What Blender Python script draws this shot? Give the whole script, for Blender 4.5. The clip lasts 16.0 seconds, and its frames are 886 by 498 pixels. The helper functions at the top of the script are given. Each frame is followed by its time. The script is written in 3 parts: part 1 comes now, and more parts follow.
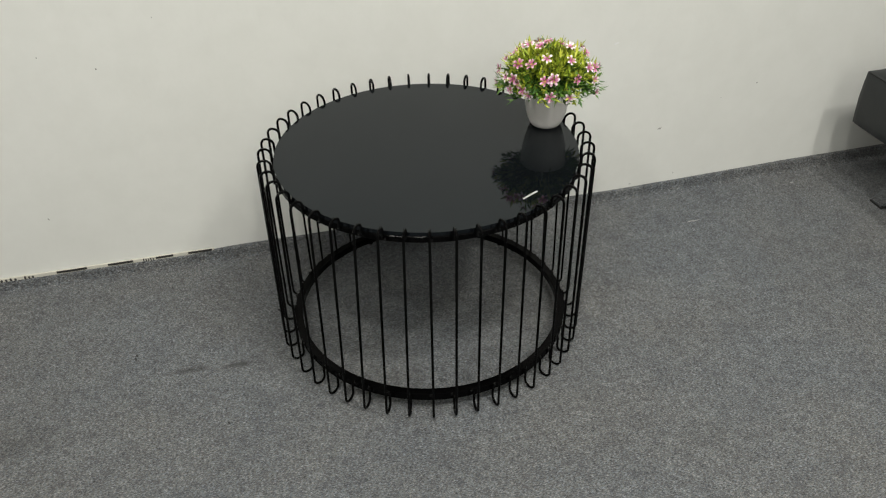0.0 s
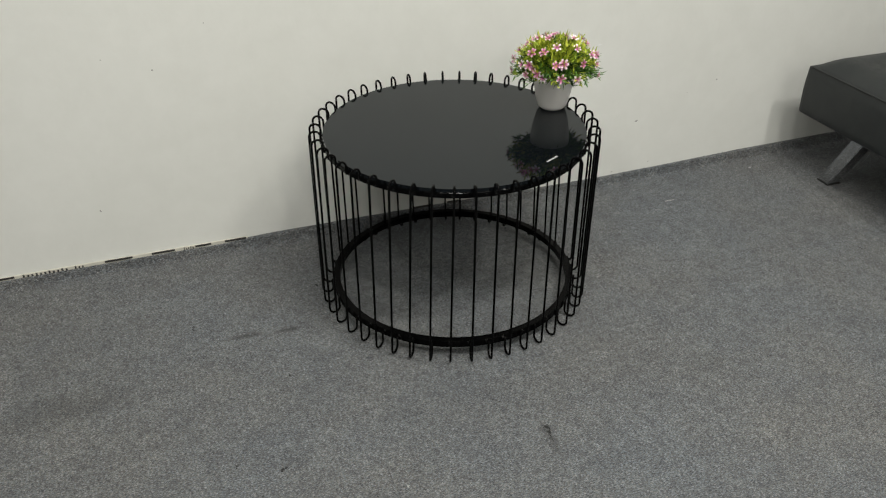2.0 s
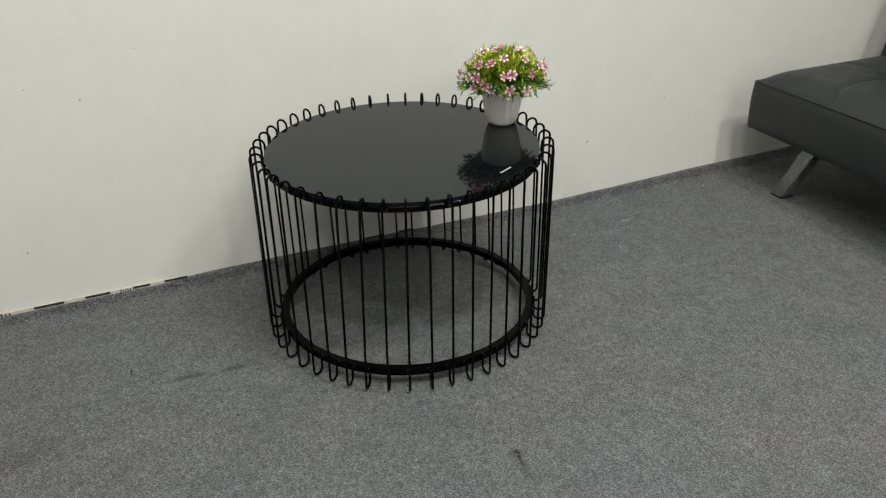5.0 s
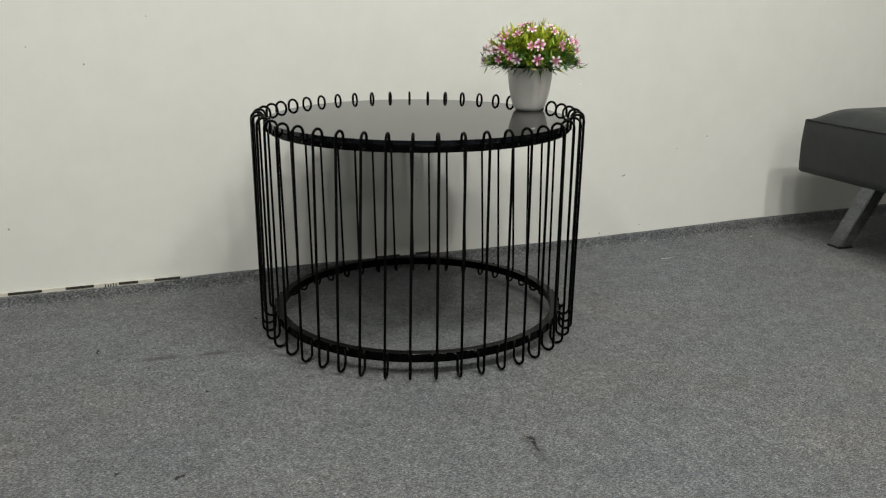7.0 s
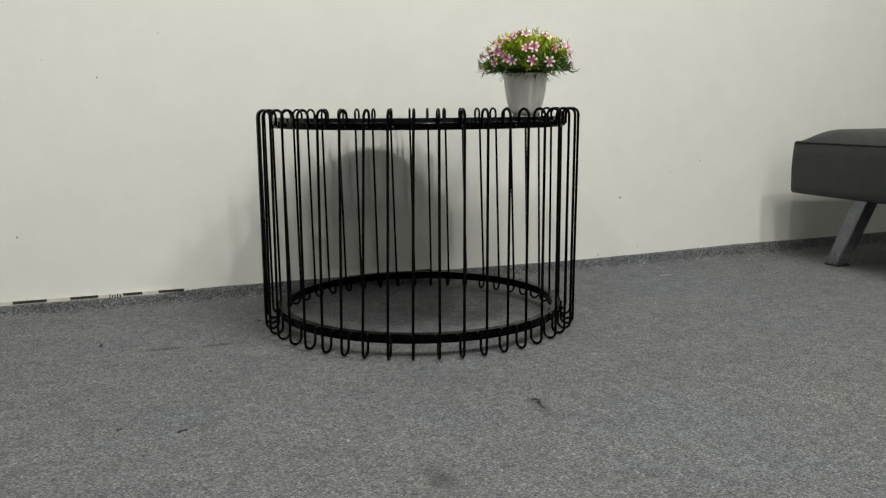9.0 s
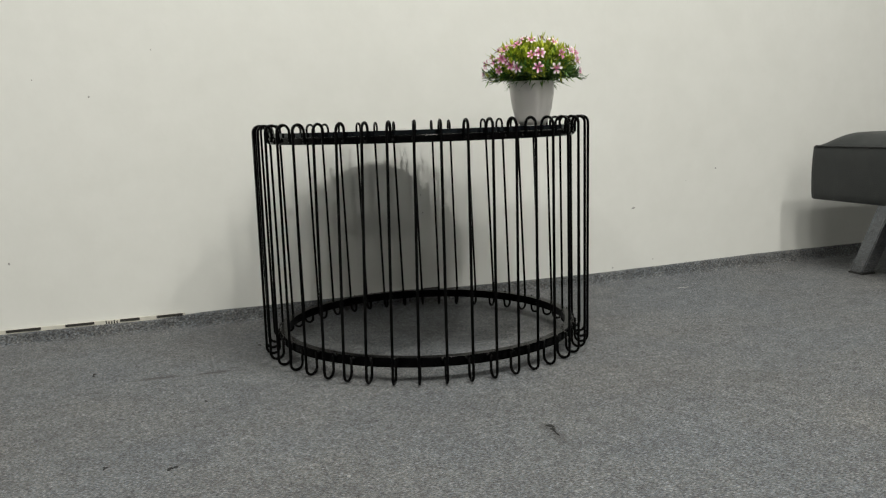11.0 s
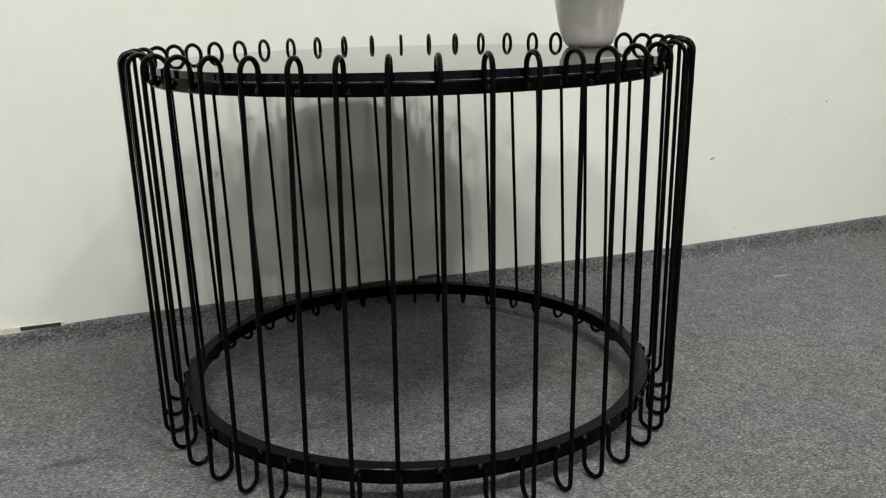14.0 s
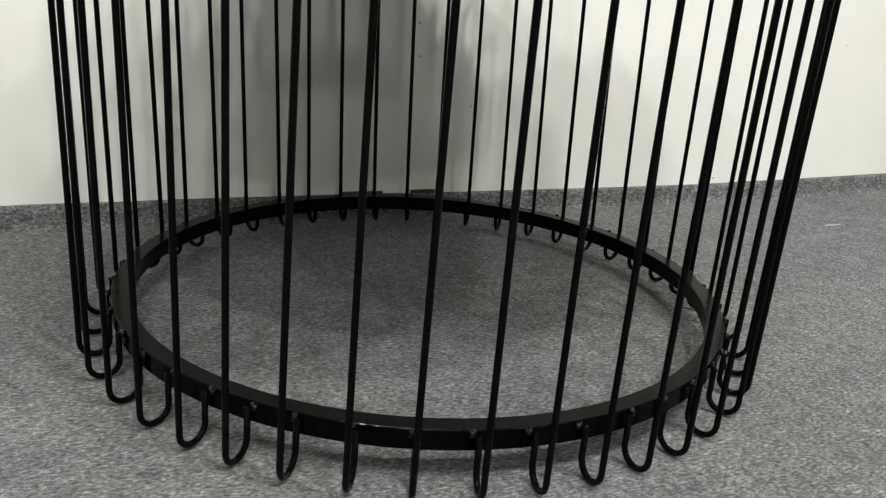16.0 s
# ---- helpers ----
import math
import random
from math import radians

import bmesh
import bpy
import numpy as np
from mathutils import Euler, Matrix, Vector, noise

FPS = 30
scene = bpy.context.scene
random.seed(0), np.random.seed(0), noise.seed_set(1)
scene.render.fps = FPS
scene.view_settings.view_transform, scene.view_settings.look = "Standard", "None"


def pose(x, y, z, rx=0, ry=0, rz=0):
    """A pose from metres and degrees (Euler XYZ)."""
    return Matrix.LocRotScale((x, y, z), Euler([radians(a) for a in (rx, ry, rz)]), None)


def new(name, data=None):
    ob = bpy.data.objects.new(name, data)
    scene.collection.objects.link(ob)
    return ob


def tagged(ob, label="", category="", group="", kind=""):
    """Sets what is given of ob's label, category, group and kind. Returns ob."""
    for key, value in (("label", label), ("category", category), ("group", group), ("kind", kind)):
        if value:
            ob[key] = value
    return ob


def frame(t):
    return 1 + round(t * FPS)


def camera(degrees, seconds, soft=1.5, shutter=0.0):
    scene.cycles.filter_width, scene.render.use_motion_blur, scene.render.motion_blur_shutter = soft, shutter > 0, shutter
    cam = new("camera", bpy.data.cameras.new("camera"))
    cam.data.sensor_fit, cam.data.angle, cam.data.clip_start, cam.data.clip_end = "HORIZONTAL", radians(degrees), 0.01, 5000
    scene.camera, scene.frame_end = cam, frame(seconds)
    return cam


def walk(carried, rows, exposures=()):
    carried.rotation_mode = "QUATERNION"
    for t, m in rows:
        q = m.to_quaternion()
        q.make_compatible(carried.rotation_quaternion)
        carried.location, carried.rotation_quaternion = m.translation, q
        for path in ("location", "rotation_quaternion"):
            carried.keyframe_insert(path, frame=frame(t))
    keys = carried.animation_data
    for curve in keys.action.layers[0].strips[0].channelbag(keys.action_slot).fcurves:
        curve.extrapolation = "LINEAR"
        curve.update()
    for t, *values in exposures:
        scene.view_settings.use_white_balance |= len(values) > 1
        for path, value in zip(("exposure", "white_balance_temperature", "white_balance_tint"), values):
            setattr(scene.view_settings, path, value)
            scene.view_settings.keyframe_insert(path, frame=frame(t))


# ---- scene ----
# Camera and walk
cam = camera(56.20, 16.0, soft=1.25)
ROWS = [
    (0.0, 0.0251, -0.0104, 1.2624, -14.174, -35.535, 0.675),
    (0.5, 0.0393, -0.0345, 1.2680, -14.032, -35.657, 0.417),
    (1.0, 0.0123, -0.0539, 1.2689, -13.765, -35.394, 0.111),
    (1.5, -0.1244, -0.1258, 1.2542, -15.364, -34.265, -0.034),
    (2.0, -0.2655, -0.2449, 1.2511, -19.126, -32.330, 0.145),
    (2.5, -0.3563, -0.3425, 1.2331, -21.436, -30.188, -0.191),
    (3.0, -0.3746, -0.3867, 1.1827, -22.904, -27.405, 1.110),
    (3.5, -0.3682, -0.3884, 1.1502, -24.220, -27.406, 1.821),
    (4.0, -0.3582, -0.3761, 1.1648, -24.322, -27.713, 1.530),
    (4.2, -0.3443, -0.3393, 1.1660, -24.395, -28.737, 1.486),
    (6.3, -0.1460, -0.1525, 0.8919, -20.216, -23.170, 0.053),
    (6.5, -0.1644, -0.1601, 0.8328, -20.185, -20.754, -0.050),
    (7.0, -0.1888, -0.1915, 0.6807, -19.757, -16.734, -0.403),
    (7.5, -0.1983, -0.2249, 0.6082, -19.775, -14.312, -0.065),
    (8.0, -0.2148, -0.2541, 0.5501, -19.862, -12.232, -0.042),
    (8.5, -0.2147, -0.2684, 0.5101, -19.973, -9.850, 0.330),
    (9.0, -0.2179, -0.2644, 0.4675, -19.947, -9.738, 0.411),
    (9.2, -0.2165, -0.2636, 0.4547, -19.862, -9.793, 0.519),
    (11.3, -0.1565, -0.1623, 0.4621, -19.103, -8.670, 2.052),
    (11.5, -0.1287, -0.1346, 0.4653, -18.677, -8.931, 2.053),
    (12.0, -0.0411, -0.0500, 0.4911, -17.184, -9.652, 2.942),
    (12.5, -0.0206, 0.0012, 0.5128, -17.079, -10.353, 3.002),
    (13.0, -0.0034, 0.1282, 0.4950, -17.229, -12.770, 2.200),
    (13.5, 0.0195, 0.3091, 0.4960, -17.927, -14.566, 1.813),
    (14.0, 0.0469, 0.4354, 0.4984, -18.874, -15.948, 1.290),
    (14.5, 0.0464, 0.5330, 0.4083, -19.222, -16.973, 0.455),
    (15.0, 0.0464, 0.6000, 0.3535, -19.547, -18.778, -1.047),
    (15.5, 0.0501, 0.6443, 0.3379, -20.437, -19.138, -3.022),
    (16.0, 0.0523, 0.6902, 0.3633, -21.042, -19.252, -4.089),
]
walk(cam, [(t, pose(x, y, z, 90 + pitch, roll, yaw)) for t, x, y, z, yaw, pitch, roll in ROWS],
     exposures=[(0.0, 0.06), (2.0, 0.0), (4.2, 0.0), (6.5, 0.02), (9.2, 0.06), (12.0, 0.13), (13.5, 0.26), (14.5, 0.46), (15.0, 0.62), (16.0, 0.76)])

# World and lamps: a closed showroom corner under unseen round ceiling downlights
world = bpy.data.worlds.new("world")
scene.world = world
world.use_nodes = True
world.node_tree.nodes["Background"].inputs[0].default_value = (0.9, 0.95, 1.0, 1)
world.node_tree.nodes["Background"].inputs[1].default_value = 0.02

CEIL = 3.0
WALL_Y = 1.825
# First four and (1.45, -1.6) fit shadow edges; the others are added unseen fill.
LAMPS = [(-1.08, -0.25, 21.0), (-0.24, -0.25, 30.0), (0.76, 0.00, 30.0), (1.54, -0.25, 33.0), (0.45, 1.00, 11.0),
         (1.45, -1.6, 14.0), (-0.60, -3.4, 8.0), (0.35, -3.4, 33.0), (-0.80, -5.6, 22.0), (0.35, -5.6, 20.0), (2.4, -5.6, 22.0)]
LAMP_SIZE = 0.18
LAMP_COLOR = (1.0, 0.985, 0.912)


# ---------------------------------------------------------------- materials
def mat(name):
    m = bpy.data.materials.new(name)
    m.use_nodes = True
    nt = m.node_tree
    return m, nt, nt.nodes["Principled BSDF"]


def node(nt, kind, **values):
    n = nt.nodes.new(kind)
    for key, value in values.items():
        n.inputs[key.replace("_", " ")].default_value = value
    return n


def coords(nt):
    return nt.nodes.new("ShaderNodeTexCoord").outputs["Object"]


def noise_at(nt, vec, scale, detail=4.0, rough=0.55, distort=0.0):
    n = node(nt, "ShaderNodeTexNoise", Scale=scale, Detail=detail, Roughness=rough, Distortion=distort)
    nt.links.new(vec, n.inputs["Vector"])
    return n.outputs["Fac"]


def ramp(nt, fac, stops):
    r = nt.nodes.new("ShaderNodeValToRGB")
    els = r.color_ramp.elements
    while len(els) < len(stops):
        els.new(0.5)
    for e, (p, c) in zip(els, stops):
        e.position, e.color = p, (*c, 1)
    nt.links.new(fac, r.inputs[0])
    return r.outputs["Color"]


def mix(nt, fac, a, b, mode="MIX"):
    n = nt.nodes.new("ShaderNodeMix")
    n.data_type, n.blend_type = "RGBA", mode
    for sock, v in ((n.inputs[0], fac), (n.inputs[6], a), (n.inputs[7], b)):
        if isinstance(v, (int, float)):
            sock.default_value = v
        elif isinstance(v, tuple):
            sock.default_value = (*v, 1)
        else:
            nt.links.new(v, sock)
    return n.outputs[2]


def math_node(nt, op, a, b=0.0, clamp=False):
    n = nt.nodes.new("ShaderNodeMath")
    n.operation, n.use_clamp = op, clamp
    for sock, v in zip(n.inputs, (a, b)):
        if isinstance(v, (int, float)):
            sock.default_value = v
        else:
            nt.links.new(v, sock)
    return n.outputs[0]


def bump(nt, bsdf, height, strength, distance):
    b = node(nt, "ShaderNodeBump", Strength=strength, Distance=distance)
    nt.links.new(height, b.inputs["Height"])
    nt.links.new(b.outputs[0], bsdf.inputs["Normal"])


def simple(name, color, rough, metal=0.0, vary=0.0, scale=20.0, bumpy=0.0, bump_scale=200.0, coat=0.0, spec=0.5):
    m, nt, p = mat(name)
    p.inputs["Roughness"].default_value = rough
    p.inputs["Metallic"].default_value = metal
    p.inputs["Coat Weight"].default_value = coat
    p.inputs["Specular IOR Level"].default_value = spec
    p.inputs["Base Color"].default_value = (*color, 1)
    v = coords(nt)
    if vary:
        f = noise_at(nt, v, scale, 5)
        lo, hi = tuple(c * (1 - vary) for c in color), tuple(min(1, c * (1 + vary)) for c in color)
        nt.links.new(ramp(nt, f, [(0.3, lo), (0.7, hi)]), p.inputs["Base Color"])
    if bumpy:
        bump(nt, p, noise_at(nt, v, bump_scale, 3), bumpy, 0.002)
    return m


def wall_paint():
    m, nt, p = mat("white_wall_paint")
    v = coords(nt)
    big = noise_at(nt, v, 1.3, 3, 0.5)
    fine = noise_at(nt, v, 14, 5, 0.6)
    c = ramp(nt, big, [(0.3, (0.727, 0.73, 0.694)), (0.7, (0.757, 0.76, 0.729))])
    c = mix(nt, 0.25, c, ramp(nt, fine, [(0.35, (0.692, 0.695, 0.664)), (0.65, (0.792, 0.795, 0.769))]))
    nt.links.new(c, p.inputs["Base Color"])
    p.inputs["Roughness"].default_value = 0.62
    p.inputs["Specular IOR Level"].default_value = 0.3
    h = math_node(nt, "ADD", noise_at(nt, v, 90, 4), math_node(nt, "MULTIPLY", noise_at(nt, v, 6, 3), 3.0))
    bump(nt, p, h, 0.12, 0.0015)
    return m


def carpet_mat():
    m, nt, p = mat("grey_felt_carpet")
    v = coords(nt)
    nap = nt.nodes.new("ShaderNodeMapping")
    nap.inputs["Scale"].default_value = (0.62, 1.15, 1.0)
    nt.links.new(v, nap.inputs["Vector"])
    fibre = noise_at(nt, nap.outputs[0], 330, 6, 0.72, 0.3)
    clump = noise_at(nt, v, 85, 5, 0.62, 0.7)
    tuft = noise_at(nt, v, 24, 4, 0.6, 0.5)
    patch = noise_at(nt, v, 7, 4, 0.6)
    tint = noise_at(nt, v, 2.2, 4, 0.6)
    base = ramp(nt, fibre, [(0.34, (0.034, 0.035, 0.036)), (0.46, (0.120, 0.123, 0.126)),
                            (0.55, (0.194, 0.199, 0.203)), (0.68, (0.41, 0.418, 0.424))])
    base = mix(nt, 0.52, base, ramp(nt, clump, [(0.36, (0.40, 0.40, 0.40)), (0.64, (1.30, 1.30, 1.30))]), "MULTIPLY")
    base = mix(nt, 0.45, base, ramp(nt, tuft, [(0.34, (0.66, 0.66, 0.67)), (0.66, (1.14, 1.14, 1.12))]), "MULTIPLY")
    base = mix(nt, 0.40, base, ramp(nt, patch, [(0.34, (0.70, 0.71, 0.73)), (0.66, (1.0, 1.0, 0.98))]), "MULTIPLY")
    base = mix(nt, 0.42, base, ramp(nt, tint, [(0.36, (0.91, 0.99, 1.08)), (0.62, (1.03, 1.0, 0.955))]), "MULTIPLY")
    fleck = noise_at(nt, v, 210, 4, 0.65, 0.2)
    base = mix(nt, 0.5, base, ramp(nt, fleck, [(0.38, (0.88, 0.98, 1.14)), (0.62, (1.10, 1.0, 0.90))]), "MULTIPLY")
    # worn-in dirt: smears with ragged outlines on the pile
    sep = nt.nodes.new("ShaderNodeSeparateXYZ")
    nt.links.new(v, sep.inputs[0])
    rag = math_node(nt, "SUBTRACT", noise_at(nt, v, 30, 5, 0.7), 0.5)
    total = None
    for cx, cy, rx, ry, k in ((-0.203, 1.411, 0.042, 0.011, 0.70), (-0.104, 1.401, 0.038, 0.008, 0.65), (0.113, 0.672, 0.020, 0.045, 0.55),
                              (0.350, 0.850, 0.012, 0.05, 0.45), (-0.62, 1.28, 0.16, 0.05, 0.28), (0.80, 0.95, 0.06, 0.03, 0.2)):
        dx = math_node(nt, "DIVIDE", math_node(nt, "SUBTRACT", sep.outputs[0], cx), rx)
        dy = math_node(nt, "DIVIDE", math_node(nt, "SUBTRACT", sep.outputs[1], cy), ry)
        d = math_node(nt, "SQRT", math_node(nt, "ADD", math_node(nt, "MULTIPLY", dx, dx), math_node(nt, "MULTIPLY", dy, dy)))
        d = math_node(nt, "ADD", d, math_node(nt, "MULTIPLY", rag, 2.4))
        s = math_node(nt, "MULTIPLY", math_node(nt, "SUBTRACT", 1.3, d, True), k)
        total = s if total is None else math_node(nt, "MAXIMUM", total, s)
    base = mix(nt, total, base, (0.03, 0.029, 0.026))
    nt.links.new(base, p.inputs["Base Color"])
    p.inputs["Roughness"].default_value = 0.95
    p.inputs["Specular IOR Level"].default_value = 0.1
    p.inputs["Sheen Weight"].default_value = 0.05
    p.inputs["Sheen Roughness"].default_value = 0.6
    h = math_node(nt, "ADD", fibre, math_node(nt, "MULTIPLY", clump, 1.5))
    bump(nt, p, h, 0.75, 0.004)
    return m


def leather_mat():
    m, nt, p = mat("charcoal_leatherette")
    v = coords(nt)
    vor = node(nt, "ShaderNodeTexVoronoi", Scale=420.0)
    nt.links.new(v, vor.inputs["Vector"])
    c = ramp(nt, noise_at(nt, v, 9, 5), [(0.3, (0.0108, 0.0140, 0.0152)), (0.7, (0.0180, 0.0205, 0.0210))])
    nt.links.new(c, p.inputs["Base Color"])
    r = ramp(nt, noise_at(nt, v, 30, 4), [(0.3, (0.42, 0.42, 0.42)), (0.7, (0.56, 0.56, 0.56))])
    nt.links.new(r, p.inputs["Roughness"])
    h = math_node(nt, "ADD", vor.outputs["Distance"], math_node(nt, "MULTIPLY", noise_at(nt, v, 18, 4), 1.6))
    bump(nt, p, h, 0.25, 0.002)
    return m


def black_metal(name, dull, gloss):
    m, nt, p = mat(name)
    v = coords(nt)
    c = ramp(nt, noise_at(nt, v, 60, 4), [(0.3, (0.0008, 0.0008, 0.0009)), (0.7, (0.0020, 0.0020, 0.0021))])
    nt.links.new(c, p.inputs["Base Color"])
    r = ramp(nt, noise_at(nt, v, 140, 4), [(0.3, (dull,) * 3), (0.7, (dull * 1.7,) * 3)])
    nt.links.new(r, p.inputs["Roughness"])
    p.inputs["Specular IOR Level"].default_value = gloss
    bump(nt, p, noise_at(nt, v, 500, 2), 0.06, 0.0008)
    return m


def black_glass():
    m, nt, p = mat("black_tempered_glass")
    v = coords(nt)
    p.inputs["Base Color"].default_value = (0.004, 0.005, 0.006, 1)
    p.inputs["IOR"].default_value = 1.47
    p.inputs["Specular IOR Level"].default_value = 0.29
    p.inputs["Specular Tint"].default_value = (0.70, 0.87, 1.0, 1)
    r = ramp(nt, noise_at(nt, v, 5, 5, 0.6), [(0.35, (0.012, 0.012, 0.012)), (0.75, (0.05, 0.05, 0.05))])
    nt.links.new(r, p.inputs["Roughness"])
    return m


def leaf_mat(name, dark, light):
    m, nt, p = mat(name)
    geo = nt.nodes.new("ShaderNodeNewGeometry")
    c = ramp(nt, geo.outputs["Random Per Island"], [(0.0, dark), (1.0, light)])
    nt.links.new(c, p.inputs["Base Color"])
    p.inputs["Roughness"].default_value = 0.45
    p.inputs["Subsurface Weight"].default_value = 0.0
    return m


def petal_mat():
    m, nt, p = mat("pink_white_petal")
    v = coords(nt)
    ln = nt.nodes.new("ShaderNodeVectorMath")
    ln.operation = "LENGTH"
    nt.links.new(v, ln.inputs[0])
    info = nt.nodes.new("ShaderNodeObjectInfo")
    shift = math_node(nt, "MULTIPLY", math_node(nt, "SUBTRACT", info.outputs["Random"], 0.5), 0.006)
    f = math_node(nt, "DIVIDE", math_node(nt, "ADD", ln.outputs["Value"], shift), 0.0125)
    c = ramp(nt, f, [(0.08, (0.50, 0.28, 0.10)), (0.18, (0.36, 0.055, 0.17)), (0.52, (0.62, 0.20, 0.38)), (0.76, (0.74, 0.40, 0.54)), (0.92, (0.90, 0.80, 0.82))])
    nt.links.new(c, p.inputs["Base Color"])
    p.inputs["Roughness"].default_value = 0.5
    return m


M_WALL, M_CARPET, M_LEATHER, M_METAL, M_GLASS = wall_paint(), carpet_mat(), leather_mat(), black_metal("black_rod_paint", 0.045, 0.10), black_glass()
M_RING = black_metal("black_powder_coat", 0.13, 0.05)
M_CEIL = simple("white_ceiling_paint", (0.74, 0.74, 0.72), 0.85, vary=0.05, scale=6)
# Grey for the unseen closing walls, kept low to deepen the shade.
M_WALL_PLAIN = simple("unseen_wall_grey", (0.44, 0.435, 0.42), 0.7, vary=0.06, scale=5, bumpy=0.1, bump_scale=90)
M_CHROME = simple("polished_chrome", (0.60, 0.61, 0.62), 0.05, metal=1.0, vary=0.06, scale=40)
M_WELD = simple("glossy_black_weld", (0.002, 0.002, 0.002), 0.16, vary=0.3, scale=200, spec=0.4)
M_PIPING = simple("charcoal_piping", (0.018, 0.019, 0.020), 0.5, vary=0.2, scale=60)
M_RUBBER = simple("black_rubber", (0.015, 0.015, 0.015), 0.7, vary=0.2, scale=80)
M_POT = simple("white_glazed_ceramic", (0.98, 0.945, 0.915), 0.26, vary=0.02, scale=18, bumpy=0.02, bump_scale=60)
M_SOIL = simple("brown_foam_soil", (0.05, 0.04, 0.025), 0.95, vary=0.5, scale=150, bumpy=0.8, bump_scale=200)
M_LEAF_DARK = leaf_mat("deep_green_plastic", (0.035, 0.105, 0.018), (0.17, 0.33, 0.05))
M_LEAF_LIGHT = leaf_mat("lime_green_plastic", (0.30, 0.41, 0.035), (0.62, 0.64, 0.085))
M_STEM = simple("green_stem_plastic", (0.05, 0.12, 0.02), 0.5, vary=0.3, scale=90)
M_PETAL = petal_mat()
M_PAPER = simple("white_paper", (0.52, 0.52, 0.51), 0.6, vary=0.03, scale=120)
M_STRIP = simple("aged_white_plastic", (0.62, 0.60, 0.53), 0.55, vary=0.12, scale=30)
M_INK = simple("black_ink", (0.03, 0.028, 0.025), 0.6, vary=0.3, scale=200)
M_LINT = simple("dark_lint", (0.018, 0.018, 0.018), 0.9, vary=0.3, scale=300)
M_LINT_WHITE = simple("pale_lint", (0.34, 0.34, 0.335), 0.9, vary=0.1, scale=300)
M_CHIP = simple("grey_plaster_chip", (0.30, 0.295, 0.28), 0.9, vary=0.25, scale=300)
M_HOUSING = simple("white_lamp_trim", (0.8, 0.8, 0.8), 0.4, vary=0.02, scale=30)
M_LAMP, nt_lamp, p_lamp = mat("lamp_diffuser")
p_lamp.inputs["Base Color"].default_value = (0.9, 0.9, 0.9, 1)
p_lamp.inputs["Emission Color"].default_value = (*LAMP_COLOR, 1)
p_lamp.inputs["Emission Strength"].default_value = 6.0


# ---------------------------------------------------------------- building helpers
def mesh_of(name, bm, material, smooth=False):
    me = bpy.data.meshes.new(name)
    bm.normal_update()
    bm.to_mesh(me)
    bm.free()
    me.materials.append(material)
    if smooth:
        me.polygons.foreach_set("use_smooth", [True] * len(me.polygons))
    return me


def part(name, bm, material, parent=None, label="", smooth=False, at=None):
    ob = new(name, mesh_of(name, bm, material, smooth) if isinstance(bm, bmesh.types.BMesh) else bm)
    ob.parent = parent
    if at is not None:
        ob.matrix_local = at
    if label:
        ob["label"] = label
    return ob


def thing(name, label, category, at=(0, 0, 0), group="", kind=""):
    e = new(name)
    e.empty_display_size = 0.05
    e.location = at
    return tagged(e, label, category, group, kind)


def box(x0, x1, y0, y1, z0, z1, bevel=0.0, seg=2, bm=None):
    bm = bm or bmesh.new()
    res = bmesh.ops.create_cube(bm, size=1.0, matrix=Matrix.LocRotScale(((x0 + x1) / 2, (y0 + y1) / 2, (z0 + z1) / 2), None, (x1 - x0, y1 - y0, z1 - z0)))
    if bevel:
        es = {e for v in res["verts"] for e in v.link_edges}
        bmesh.ops.bevel(bm, geom=list(es), offset=bevel, segments=seg, affect="EDGES", profile=0.5)
    return bm


def lathe(profile, steps=64, bm=None, closed=False):
    """Turn a profile of (radius, height) round z."""
    bm = bm or bmesh.new()
    rings = []
    for r, z in profile:
        rings.append([bm.verts.new((r * math.cos(2 * math.pi * i / steps), r * math.sin(2 * math.pi * i / steps), z)) for i in range(steps)])
    pairs = list(zip(rings, rings[1:])) + ([(rings[-1], rings[0])] if closed else [])
    for a, b in pairs:
        for i in range(steps):
            j = (i + 1) % steps
            bm.faces.new((a[i], a[j], b[j], b[i]))
    if not closed:
        if profile[0][0] > 1e-6:
            bm.faces.new(rings[0][::-1])
        if profile[-1][0] > 1e-6:
            bm.faces.new(rings[-1])
    return bm


def tube(points, radius, sides=8, bm=None, taper=None):
    """A round rod along the points, with capped ends."""
    bm = bm or bmesh.new()
    pts = [Vector(p) for p in points]
    rings, up = [], None
    for i, p in enumerate(pts):
        d = (pts[min(i + 1, len(pts) - 1)] - pts[max(i - 1, 0)]).normalized()
        if up is None:
            up = d.orthogonal().normalized()
        side = d.cross(up).normalized()
        up = side.cross(d).normalized()
        r = radius * (taper[i] if taper else 1)
        rings.append([bm.verts.new(p + r * (math.cos(a) * up + math.sin(a) * side)) for a in (2 * math.pi * k / sides for k in range(sides))])
    for a, b in zip(rings, rings[1:]):
        for k in range(sides):
            j = (k + 1) % sides
            bm.faces.new((a[k], a[j], b[j], b[k]))
    bm.faces.new(rings[0][::-1])
    bm.faces.new(rings[-1])
    return bm


